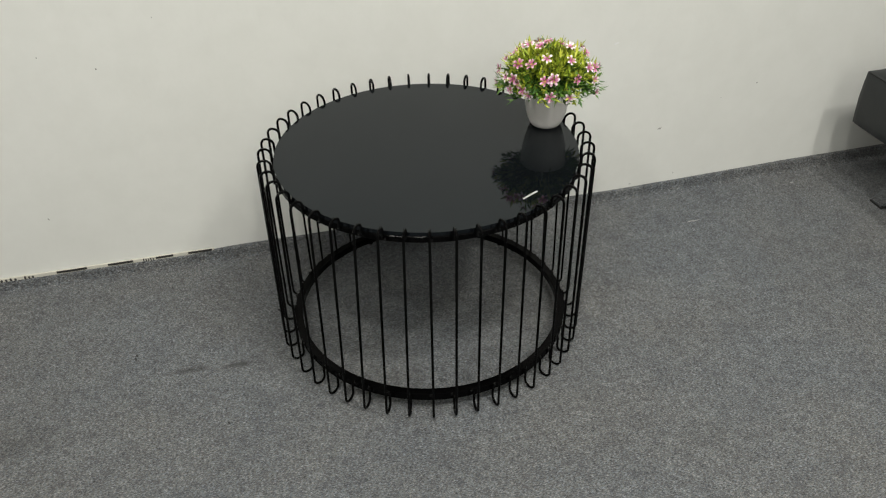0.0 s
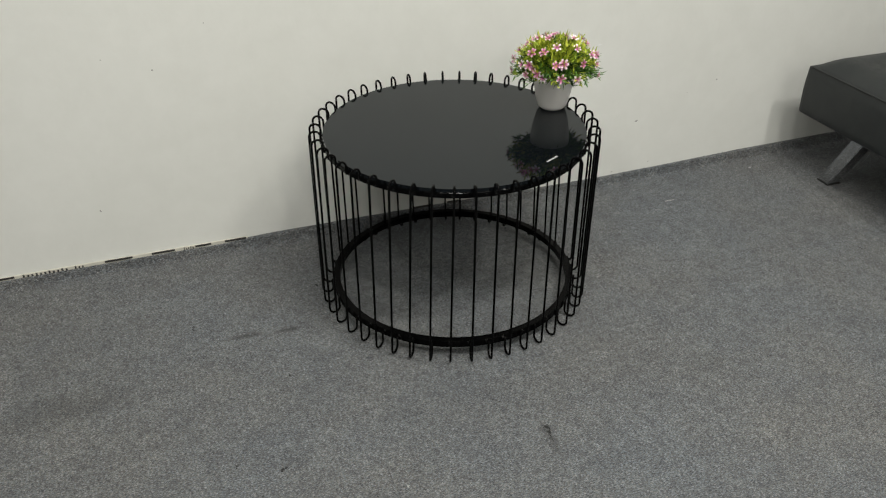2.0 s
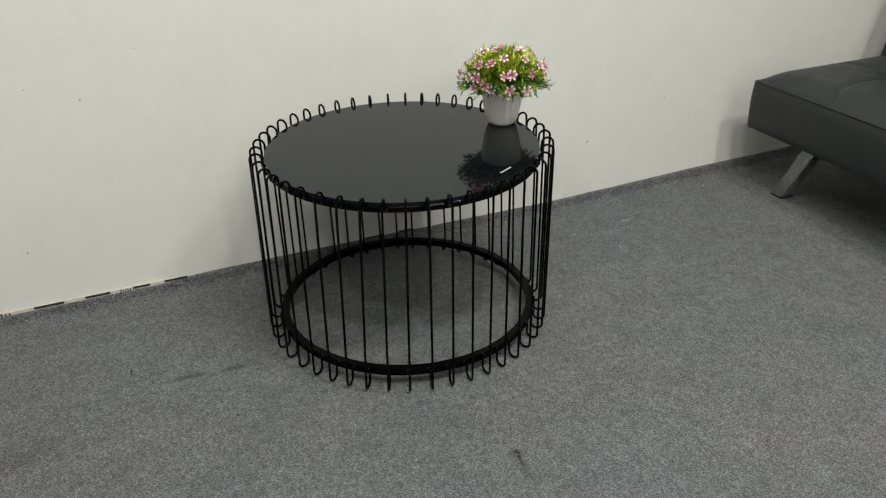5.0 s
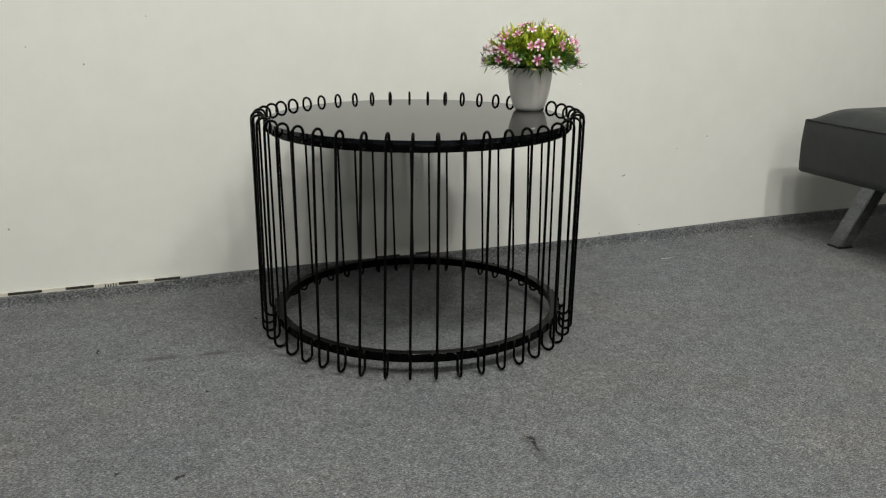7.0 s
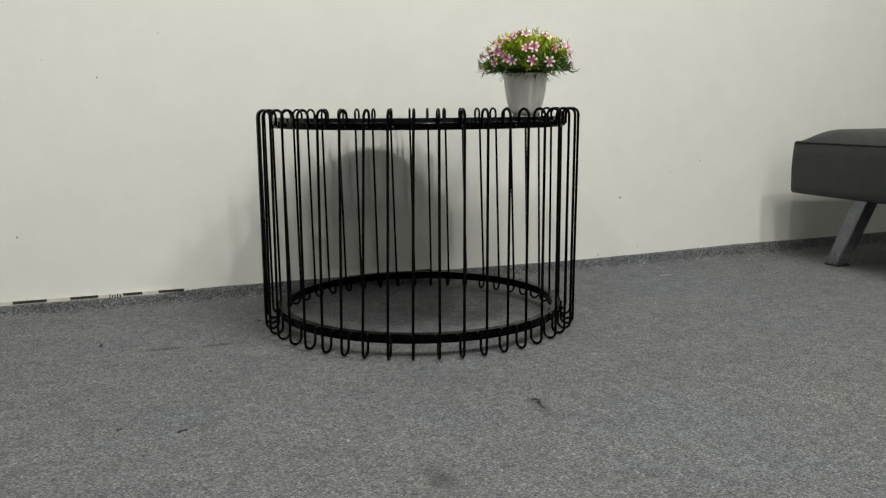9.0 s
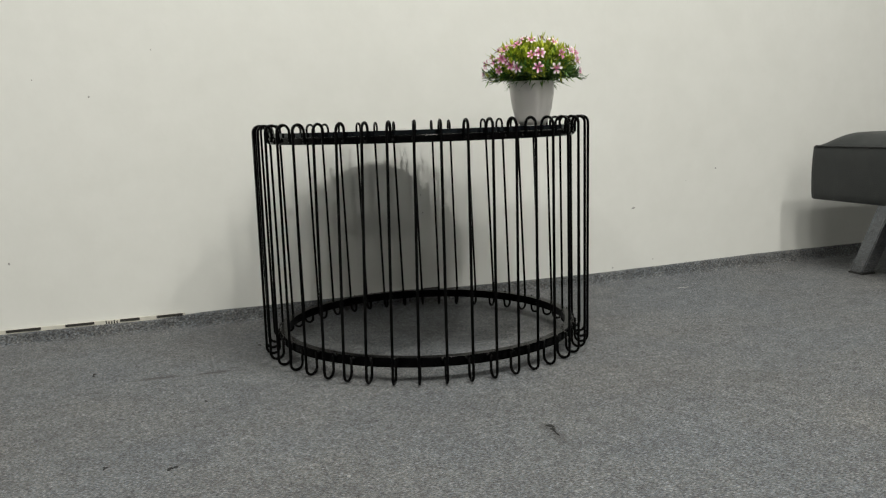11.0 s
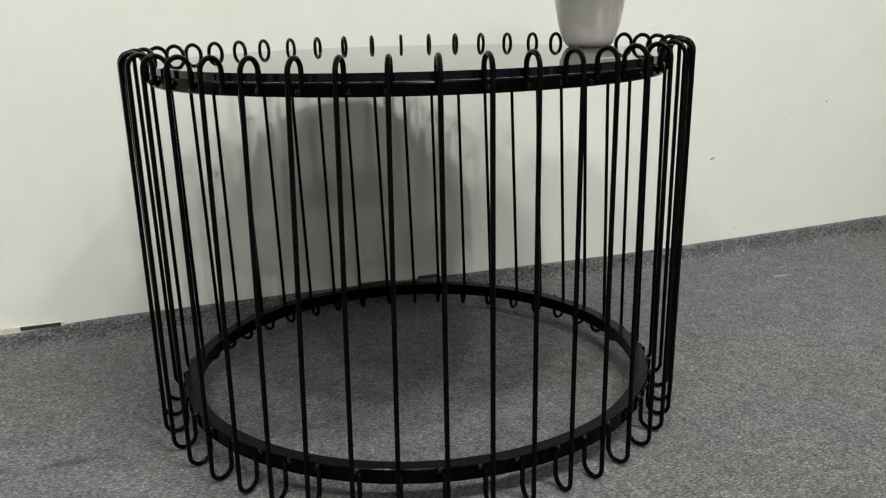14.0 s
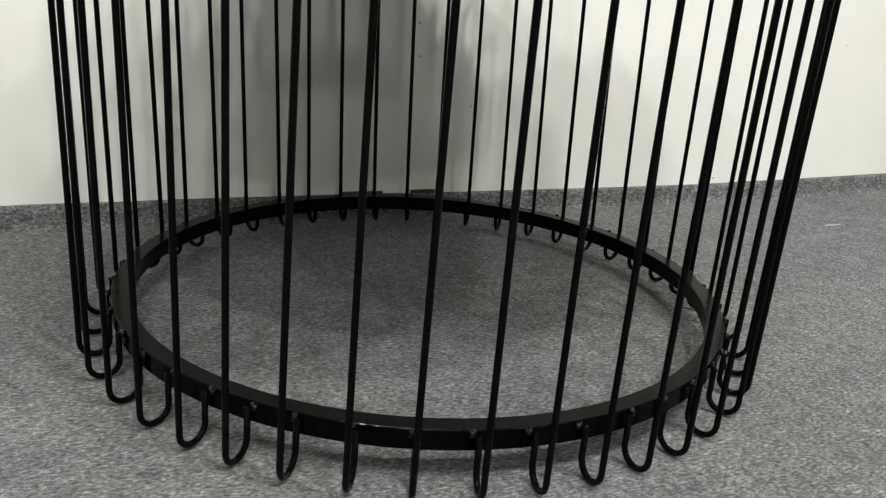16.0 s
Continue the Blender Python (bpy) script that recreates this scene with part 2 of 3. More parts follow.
def blob(rng, size, flat, n=9, bm=None, centre=(0, 0, 0), turn=0.0, normal="z"):
    """A small ragged crumb, n-sided, domed."""
    bm = bm or bmesh.new()
    ring = []
    for i in range(n):
        a = 2 * math.pi * i / n
        k = rng.uniform(0.55, 1.1)
        u, w = size[0] * k * math.cos(a), size[1] * k * math.sin(a)
        u, w = u * math.cos(turn) - w * math.sin(turn), u * math.sin(turn) + w * math.cos(turn)
        ring.append((u, w))
    def place(u, w, h):
        return Vector(centre) + (Vector((u, w, h)) if normal == "z" else Vector((u, -h, w)))
    low = [bm.verts.new(place(u, w, 0)) for u, w in ring]
    mid = [bm.verts.new(place(u * 0.7, w * 0.7, flat * rng.uniform(0.6, 1))) for u, w in ring]
    top = bm.verts.new(place(0, 0, flat * 1.1))
    for i in range(n):
        j = (i + 1) % n
        bm.faces.new((low[i], low[j], mid[j], mid[i]))
        bm.faces.new((mid[i], mid[j], top))
    bm.faces.new(low[::-1])
    return bm


# ---------------------------------------------------------------- structure
X0, X1, Y0 = -4.4, 3.6, -6.5
BEND_X, BEND = 1.0, 0.024


def wall_y(x):
    """The long wall's face; past the joint of its boards it turns back a little."""
    return WALL_Y + BEND * max(0.0, x - BEND_X)


def structure(name, bm, material, label, category):
    ob = new(name, mesh_of(name, bm, material))
    return tagged(ob, label, category, kind="structure")


def carpet():
    """Felt carpet over the whole floor, its edge folded up a little against the long wall."""
    bm = bmesh.new()
    rng = random.Random(4)
    flat = [Y0, -1.0, 0.6, 1.60, 1.78]
    lip = [(-0.0240, 0.0), (-0.0175, 0.0010), (-0.0140, 0.0040), (-0.0120, 0.0095), (-0.0108, 0.018), (-0.0100, 0.0280), (-0.0082, 0.0318), (-0.0045, 0.0326), (-0.0005, 0.0315)]
    xs = [X0, -3.0, -2.0, -1.2] + [-1.0 + 0.05 * i for i in range(70)] + [2.6, X1]
    grid = []
    for x in xs:
        wob = 1.0 + 0.04 * noise.noise((x * 2.3, 0.4, 0)) + 0.012 * rng.uniform(-1, 1)
        wob *= 0.76 + 0.20 * min(1.0, max(0.0, (x + 0.20) / 0.12)) - 0.10 * min(1.0, max(0.0, (x - 0.35) / 0.5)) + 0.27 * min(1.0, max(0.0, (x - 0.95) / 0.6))
        grid.append([bm.verts.new((x, y, 0.0)) for y in flat] + [bm.verts.new((x, wall_y(x) + d, z * wob)) for d, z in lip])
    for a, b in zip(grid, grid[1:]):
        for i in range(len(flat) + len(lip) - 1):
            bm.faces.new((a[i], b[i], b[i + 1], a[i + 1])).smooth = True
    # underside
    lo = [bm.verts.new(p) for p in ((X0, Y0, -0.02), (X1, Y0, -0.02), (X1, wall_y(X1), -0.02), (X0, WALL_Y, -0.02))]
    bm.faces.new(lo[::-1])
    return structure("floor", bm, M_CARPET, "grey mottled felt carpet with small stains and lint", "carpet")


def prism(outline, z0, z1):
    """An upright solid on a flat outline, counter-clockwise from above."""
    bm = bmesh.new()
    lo = [bm.verts.new((x, y, z0)) for x, y in outline]
    hi = [bm.verts.new((x, y, z1)) for x, y in outline]
    bm.faces.new(lo[::-1])
    bm.faces.new(hi)
    for i in range(len(outline)):
        j = (i + 1) % len(outline)
        bm.faces.new((lo[i], lo[j], hi[j], hi[i]))
    return bm


floor = carpet()
BACK_Y = WALL_Y + 0.25
wall_north = structure("wall_north", prism([(X0, WALL_Y), (BEND_X, WALL_Y), (X1, wall_y(X1)), (X1, BACK_Y), (X0, BACK_Y)], 0, CEIL), M_WALL, "plain off-white painted wall with small scuffs and chips", "wall")
# Three unseen walls added to close the room; their grey cuts bounce light.
structure("wall_south", box(X0, X1, Y0 - 0.12, Y0, 0, CEIL), M_WALL_PLAIN, "plain grey wall added out of view to close the room", "wall")
structure("wall_east", box(X1, X1 + 0.12, Y0 - 0.12, BACK_Y, 0, CEIL), M_WALL_PLAIN, "plain grey wall added out of view to close the room", "wall")
structure("wall_west", box(X0 - 0.12, X0, Y0 - 0.12, BACK_Y, 0, CEIL), M_WALL_PLAIN, "plain grey wall added out of view to close the room", "wall")
structure("ceiling", box(X0 - 0.12, X1 + 0.12, Y0 - 0.12, BACK_Y, CEIL, CEIL + 0.12), M_CEIL, "plain white painted ceiling", "ceiling")


def downlights():
    trim = mesh_of("trim_ring", lathe([(LAMP_SIZE / 2, 0), (LAMP_SIZE / 2 + 0.02, 0), (LAMP_SIZE / 2 + 0.018, -0.008), (LAMP_SIZE / 2, -0.01)], 40, closed=True), M_HOUSING)
    disc = mesh_of("diffuser", lathe([(LAMP_SIZE / 2 - 0.001, -0.003), (LAMP_SIZE / 2 - 0.001, -0.001)], 40), M_LAMP)
    # Every fixture is assumed, out of view; some only add fill light.
    for x, y, watts in LAMPS:
        t = thing("unseen_ceiling_light", "unseen round white recessed ceiling downlight, assumed, switched on", "lamp", (x, y, CEIL), "ceiling downlights")
        part("trim_ring", trim, None, t)
        part("diffuser", disc, None, t)
        data = bpy.data.lights.new("lamp", "AREA")
        data.shape, data.size, data.energy, data.color = "DISK", LAMP_SIZE, watts, LAMP_COLOR
        lamp = new("lamp", data)
        lamp.location = (x, y, CEIL - 0.012)


downlights()


def edge_strip():
    """A printed white strip showing under the wall, with black blocks and fine bars."""
    y, z = WALL_Y - 0.002, 0.0238
    t = thing("edge_strip", "white plastic edge strip with black printed blocks along the wall foot", "trim", (0, y, 0))
    part("strip", box(-1.05, -0.135, -0.004, 0.0, z, z + 0.0095), M_STRIP, t)
    for a, b in ((0.352, 0.416), (0.461, 0.498)):
        part("printed_bar", box(a, b, -0.0055, 0.0, 0.0300, 0.0345), M_INK, t)
    def ink(a, b, lo=0.0, hi=1.0):
        part("printed_bar", box(a, b, -0.0055, -0.0042, z + 0.0095 * lo, z + 0.0095 * hi), M_INK, t)
    for a, b in ((-1.0, -0.95), (-0.90, -0.86), (-0.79, -0.74), (-0.516, -0.445), (-0.395, -0.334), (-0.279, -0.236), (-0.199, -0.140)):
        ink(a, b, 0.40)
    for a, n, step in ((-0.720, 11, 0.0105), (-0.310, 5, 0.0058), (-0.592, 3, 0.009)):
        for i in range(n):
            ink(a + step * i, a + step * i + step * 0.45, 0.1, 0.75 if i % 3 else 0.95)


edge_strip()


# ---------------------------------------------------------------- wire coffee table
TX, TY = 0.3507, 1.4634
N_WIRE = 46
PHASE = -111.50
R_OUT, R_IN, R_RING = 0.3400, 0.3142, 0.3106
H_TOP = 0.4655
Z_RING_TOP, Z_GLASS = 0.4392, 0.4478
LEAN_X, LEAN_Y = -0.0007, -0.0095
# how far each rod stands off its even place round the ring, in tenths of a degree, at the top and at the foot
OFF_TOP = [17, 14, 14, 11, 11, 5, 3, 8, 8, 5, 7, 7, 9, 10, 6, 6, 11, 9, 10, 4, 2, 1, -3, -6, -5, 0, 1, 0, 1, 4, 3, 7, 9, 5, 8, 10, 7, 12, 12, 7, 8, 11, 18, 21, 24, 19]
OFF_LOW = [9, 15, 15, 13, 11, 9, 9, 18, 15, 13, 6, 2, -1, -7, -9, -11, -18, -21, -25, -25, -27, -23, -20, -19, -24, -22, -17, -16, -21, -14, -15, -8, -14, -12, -9, -8, -6, -4, 0, 3, 11, 14, 13, 8, 4, 8]
WIRE = 0.00265


def wire_path():
    """One bent rod: welded to the top ring, over, down the outside, under and up to the bottom ring."""
    rm, rr = (R_OUT + R_IN) / 2, (R_OUT - R_IN) / 2
    top, low = H_TOP - WIRE - rr, WIRE + 0.001 + rr
    pts = [(R_IN, 0, 0.4320), (R_IN, 0, top - 0.004)]
    pts += [(rm - rr * math.cos(a), 0, top + rr * math.sin(a)) for a in (math.pi * i / 10 for i in range(11))]
    pts += [(R_OUT, 0, z) for z in (0.36, 0.24, 0.12)]
    pts += [(rm + rr * math.cos(a), 0, low - rr * math.sin(a)) for a in (math.pi * i / 10 for i in range(11))]
    pts += [(R_IN, 0, 0.0425)]
    return pts


def square_ring(r_out, width, z0, z1, bev=0.0015):
    r_in = r_out - width
    return lathe([(r_in, z0 + bev), (r_in + bev, z0), (r_out - bev, z0), (r_out, z0 + bev),
                  (r_out, z1 - bev), (r_out - bev, z1), (r_in + bev, z1), (r_in, z1 - bev)], 128, closed=True)


def coffee_table():
    t = thing("coffee_table", "round black wire-cage coffee table with black glass top", "table", (TX, TY, 0))
    shift = Matrix.Translation((LEAN_X, LEAN_Y, 0))
    part("top_ring", square_ring(R_RING, 0.0185, Z_RING_TOP - 0.0130, Z_RING_TOP), M_RING, t, at=shift)
    part("bottom_ring", square_ring(R_RING, 0.0168, 0.0278, 0.0455, 0.0008), M_RING, t)
    lo = Z_RING_TOP + 0.0008
    rg = R_RING - 0.0015
    part("glass_top", lathe([(0.0, lo), (rg, lo), (rg, Z_GLASS), (0.0, Z_GLASS)], 160), M_GLASS, t,
         "glossy black tempered glass disc", at=shift)
    rod = mesh_of("wire_rod", tube(wire_path(), WIRE, 8), M_METAL, True)
    rng = random.Random(11)
    bead = mesh_of("weld_bead", blob(rng, (0.0048, 0.0044), 0.0032, 9), M_WELD, True)
    rm = (R_OUT + R_IN) / 2
    for k in range(N_WIRE):
        a = radians(PHASE + 360 / N_WIRE * k + OFF_LOW[k] / 10)
        twist = radians((OFF_TOP[k] - OFF_LOW[k]) / 10) * rm
        dx, dy = LEAN_X - twist * math.sin(a), LEAN_Y + twist * math.cos(a)
        foot = Vector((rm * math.cos(a), rm * math.sin(a), 0))
        lean = Vector((dx, dy, H_TOP)).normalized()
        turn = Vector((0, 0, 1)).rotation_difference(lean).to_matrix().to_4x4()
        m = Matrix.Translation(foot) @ turn @ Matrix.Translation(-foot) @ Matrix.Rotation(a, 4, "Z")
        w = part("wire_rod", rod, None, t, at=m)
        for z in (0.4315, 0.0425):
            part("weld_bead", bead, None, w, at=Matrix.Translation((R_RING, rng.choice((-1, 1)) * rng.uniform(0.003, 0.0052), z + rng.uniform(-0.001, 0.001))) @ Matrix.Rotation(math.pi / 2, 4, "Y")
                 @ Matrix.Rotation(rng.uniform(0, 6), 4, "Z"))
    return t


coffee_table()


def glass_sticker():
    t = thing("sticker", "small white paper label stuck on the black glass table top", "label", (0.4940, 1.2230, Z_GLASS))
    t.rotation_euler = (0, 0, radians(29))
    part("paper", box(-0.0190, 0.0190, -0.0019, 0.0019, 0, 0.0004), M_PAPER, t)
    for i in range(9):
        part("printed_bar", box(-0.0170 + 0.0038 * i, -0.0148 + 0.0038 * i, -0.0016 + 0.0006 * (i % 2), 0.0015 - 0.0008 * (i % 3), 0.0004, 0.0006), M_CHIP, t)


glass_sticker()


# ---------------------------------------------------------------- potted artificial flowers
PX, PY, PZ = 0.6195, 1.490, Z_GLASS


def pot_mesh():
    """Tapered pot, its side pressed into soft twisting facets."""
    prof = [(0.0, 0.0), (0.0268, 0.0), (0.0302, 0.0018), (0.0338, 0.0075), (0.0376, 0.018), (0.0413, 0.032), (0.0441, 0.048), (0.0462, 0.064), (0.0476, 0.079), (0.0484, 0.0915), (0.0479, 0.0930), (0.0460, 0.0926), (0.0448, 0.082), (0.0, 0.080)]
    bm = lathe(prof, 120)
    for v in bm.verts:
        r = math.hypot(v.co.x, v.co.y)
        if r > 0.03 and v.co.z > 0.004:
            a = math.atan2(v.co.y, v.co.x)
            k = 1.025 + 0.006 * (abs(math.sin(5 * a + 14 * v.co.z)) - 0.6) * math.sin(math.pi * v.co.z / 0.092)
            v.co.x, v.co.y = v.co.x * k, v.co.y * k
    return bm


def needle(bm, base, tip, width, droop):
    """A narrow pointed leaf with a fold, from base to tip."""
    base, tip = Vector(base), Vector(tip)
    d = tip - base
    side = d.cross(Vector((0, 0, 1)))
    if side.length < 1e-6:
        side = Vector((1, 0, 0))
    side = side.normalized() * width
    up = side.cross(d).normalized() * width * 0.5
    mid = base + d * 0.5 + Vector((0, 0, -droop))
    v = [bm.verts.new(p) for p in (base, mid + side, mid - up, mid - side, tip)]
    bm.faces.new((v[0], v[1], v[2]))
    bm.faces.new((v[0], v[2], v[3]))
    bm.faces.new((v[1], v[4], v[2]))
    bm.faces.new((v[2], v[4], v[3]))


def flower_mesh():
    """Six narrow spoon-shaped petals round a small raised eye."""
    bm = bmesh.new()
    for i in range(6):
        a = math.pi * i / 3 + (0.12 if i % 2 else -0.05)
        ca, sa = math.cos(a), math.sin(a)
        lift = 0.0012 if i % 2 else 0.0
        def at(r, s, z):
            return bm.verts.new((r * ca - s * sa, r * sa + s * ca, z))
        rows = []
        for r, w, z in ((0.0010, 0.0010, 0.0), (0.0040, 0.0015, 0.0014), (0.0076, 0.0026, 0.0030), (0.0104, 0.0025, 0.0034), (0.0122, 0.0010, 0.0026)):
            rows.append([at(r, -w, z + 0.0008 + lift), at(r, 0, z + lift), at(r, w, z + 0.0008 + lift)])
        for p, q in zip(rows, rows[1:]):
            for j in range(2):
                bm.faces.new((p[j], q[j], q[j + 1], p[j + 1]))
    bmesh.ops.create_icosphere(bm, subdivisions=1, radius=0.0015, matrix=Matrix.Translation((0, 0, 0.0018)))
    return bm


FLOWERS = [(133, 78), (89, 81), (5, 79), (7, 65), (128, 60), (153, 45), (148, 32), (-166, 44), (-141, 49), (-118, 61), (-71, 55), (159, 19),
           (-172, 21), (-157, 25), (-147, 22), (-158, 8), (-132, 10), (-109, 9), (-88, 7), (-116, 30), (-105, 34), (-76, 30), (-35, 33), (-49, 21),
           (-50, 3), (-12, 22), (-8, 48), (168, 3)]


def potted_flowers():
    t = thing("potted_plant", "artificial pink flowers in a white ceramic pot on the table", "plant", (PX, PY, PZ))
    part("pot", pot_mesh(), M_POT, t, "white glazed tapered ceramic pot", True)
    part("soil", lathe([(0.0, 0.0805), (0.0440, 0.0815), (0.041, 0.086), (0.02, 0.090), (0.0, 0.091)], 32), M_SOIL, t, "dark foam filling", True)
    rng = random.Random(21)
    centre = Vector((-0.005, -0.019, 0.104))

    def shell(az, el, k=1.0):
        a, e = radians(az), radians(el)
        bumpy = 1 + 0.06 * noise.noise((3 * math.cos(a) * math.cos(e), 3 * math.sin(a) * math.cos(e), 3 * math.sin(e)))
        return centre + k * bumpy * Vector((0.105 * math.cos(e) * math.cos(a), 0.100 * math.cos(e) * math.sin(a), 0.077 * math.sin(e)))

    heads = list(FLOWERS)
    for az, el in FLOWERS:
        if rng.random() < 0.4:
            heads.append((az + rng.choice((-1, 1)) * rng.uniform(8, 12) / max(0.3, math.cos(radians(el))), el + rng.uniform(-5, 5)))
    for _ in range(20):
        heads.append((rng.uniform(5, 135), rng.uniform(0, 60)))
    # sprigs: every sprig is a stem that carries needles, and some end in a flower
    light, dark, stems = bmesh.new(), bmesh.new(), bmesh.new()
    tips = [(az, el, 0.97) for az, el in heads]
    for i in range(170):
        az = 137.5 * i % 360
        el = math.degrees(math.asin(-0.12 + 1.10 * (i + 0.5) / 170 * 0.99)) if i else -5
        tips.append((az + rng.uniform(-12, 12), min(88, el + rng.uniform(-7, 7)), rng.uniform(0.78, 0.93)))
    for i in range(48):
        tips.append((7.5 * i + rng.uniform(-4, 4), rng.uniform(-7, 7), rng.uniform(0.82, 1.0)))
    for n, (az, el, k) in enumerate(tips):
        end = shell(az, el, k)
        root = Vector((0.022 * math.cos(radians(az)) * rng.uniform(0.3, 1), 0.022 * math.sin(radians(az)) * rng.uniform(0.3, 1), 0.082))
        knee = root.lerp(end, 0.5) + Vector((0, 0, 0.014))
        path = [root, root.lerp(knee, 0.6) + Vector((0, 0, 0.003)), knee, knee.lerp(end, 0.6) + Vector((0, 0, 0.002)), end]
        tube(path, 0.0008, 4, stems)
        patchy = noise.noise((math.cos(radians(az)) * 1.7 + 5, math.sin(radians(az)) * 1.7, el / 40))
        lime = (rng.random() < 0.80 + 0.8 * patchy + (0.20 if el > 22 else -0.15))
        if el < 12:
            lime = lime and rng.random() < 0.35
        count = 13 if n >= len(heads) else 9
        for j in range(count):
            f = 0.42 + 0.58 * j / (count - 1)
            seg = min(3, int(f * 4))
            p = path[seg].lerp(path[seg + 1], f * 4 - seg)
            out = (end - root).normalized()
            spread = Vector((rng.gauss(0, 1), rng.gauss(0, 1), rng.gauss(0, 0.8))).normalized()
            way = (out * rng.uniform(0.6, 1.1) + spread * 0.62).normalized()
            length = rng.uniform(0.014, 0.025)
            tip = p + way * length
            if tip.z < 0.072:
                tip.z = 0.072 + rng.uniform(0, 0.006)
            target = light if (lime and f > 0.40) else dark
            needle(target, p, tip, rng.uniform(0.0020, 0.0032), rng.uniform(-0.001, 0.003))
    # drooping fringe round the rim
    for i in range(90):
        a = 2 * math.pi * i / 90 + rng.uniform(-0.05, 0.05)
        r0 = rng.uniform(0.03, 0.05)
        p = Vector((r0 * math.cos(a), r0 * math.sin(a), rng.uniform(0.088, 0.102)))
        r1 = r0 + rng.uniform(0.012, 0.034)
        needle(dark, p, (r1 * math.cos(a + rng.uniform(-0.3, 0.3)), r1 * math.sin(a + rng.uniform(-0.3, 0.3)), rng.uniform(0.070, 0.094)), rng.uniform(0.0013, 0.002), -0.003)
    tagged(part("stem", stems, M_STEM, t), kind="stuff")
    tagged(part("foliage", dark, M_LEAF_DARK, t, "deep green needle-shaped plastic leaves"), kind="stuff")
    tagged(part("foliage", light, M_LEAF_LIGHT, t, "lime green needle-shaped plastic leaves"), kind="stuff")
    head = mesh_of("flower", flower_mesh(), M_PETAL, True)
    for az, el in heads:
        p = shell(az, el, 1.0)
        n = ((p - centre).normalized() + Vector((-0.10, -0.30, 0.0)) + Vector((rng.gauss(0, 0.22), rng.gauss(0, 0.22), rng.gauss(0, 0.2)))).normalized()
        m = Matrix.Translation(p) @ n.to_track_quat("Z", "Y").to_matrix().to_4x4() @ Matrix.Rotation(rng.uniform(0, 6), 4, "Z") @ Matrix.Scale(rng.uniform(0.84, 1.04), 4)
        part("flower", head, None, t, at=m)


potted_flowers()


# ---------------------------------------------------------------- sofa bed
SX0, SX1 = 1.609, 2.150
SY0, SY1 = -0.150, 1.712
SZ0, SZ1 = 0.206, 0.357
TUFT_X = 1.918
TUFTS = [1.458 - 0.44 * i for i in range(4)]


def seam_front(ty, u):
    """Point of the seam from a tuft (u = 0) to the front edge (u = 1)."""
    return TUFT_X + (SX0 - TUFT_X) * u, ty + 0.12 * u * (1 - u) - 0.047 * u ** 2.4


def seam_long(ty, v):
    """Point of the seam that leaves a tuft towards the next one, v metres on."""
    return TUFT_X + 0.44 * v - 3.03 * v * v, ty + v


def seam_back(ty, u):
    return TUFT_X + (SX1 - TUFT_X) * u, ty - 0.045 * math.sin(math.pi * min(1, u * 1.4)) + 0.05 * u


def seam_depth(x, y):
    """How deep the stitching pulls the seat in round the tufts and along the seams."""
    best = 0.0
    for ty in TUFTS:
        if abs(y - ty) > 0.3:
            continue
        d = math.hypot(x - TUFT_X, y - ty)
        best = max(best, 0.014 * math.exp(-(d / 0.05) ** 2))
        if x < TUFT_X:
            cy = seam_front(ty, (TUFT_X - x) / (TUFT_X - SX0))[1]
            best = max(best, 0.005 * math.exp(-((y - cy) / 0.012) ** 2))
        elif x < SX1:
            cy = seam_back(ty, (x - TUFT_X) / (SX1 - TUFT_X))[1]
            best = max(best, 0.005 * math.exp(-((y - cy) / 0.012) ** 2))
        if 0 < y - ty < 0.215:
            cx = seam_long(ty, y - ty)[0]
            best = max(best, 0.005 * math.exp(-((x - cx) / 0.012) ** 2))
    return best


def pad_height(ex, ey, crown):
    """Dome of a padded slab at ex and ey metres from its edges."""
    return crown * (1 - (1 - min(1.0, ex / 0.10)) ** 2.6) * (1 - (1 - min(1.0, ey / 0.10)) ** 2.6)


def seat_z(x, y):
    e = pad_height(min(x - SX0, SX1 - x), min(y - SY0, SY1 - y), 1.0)
    return SZ1 + e * (0.038 - seam_depth(x, y))


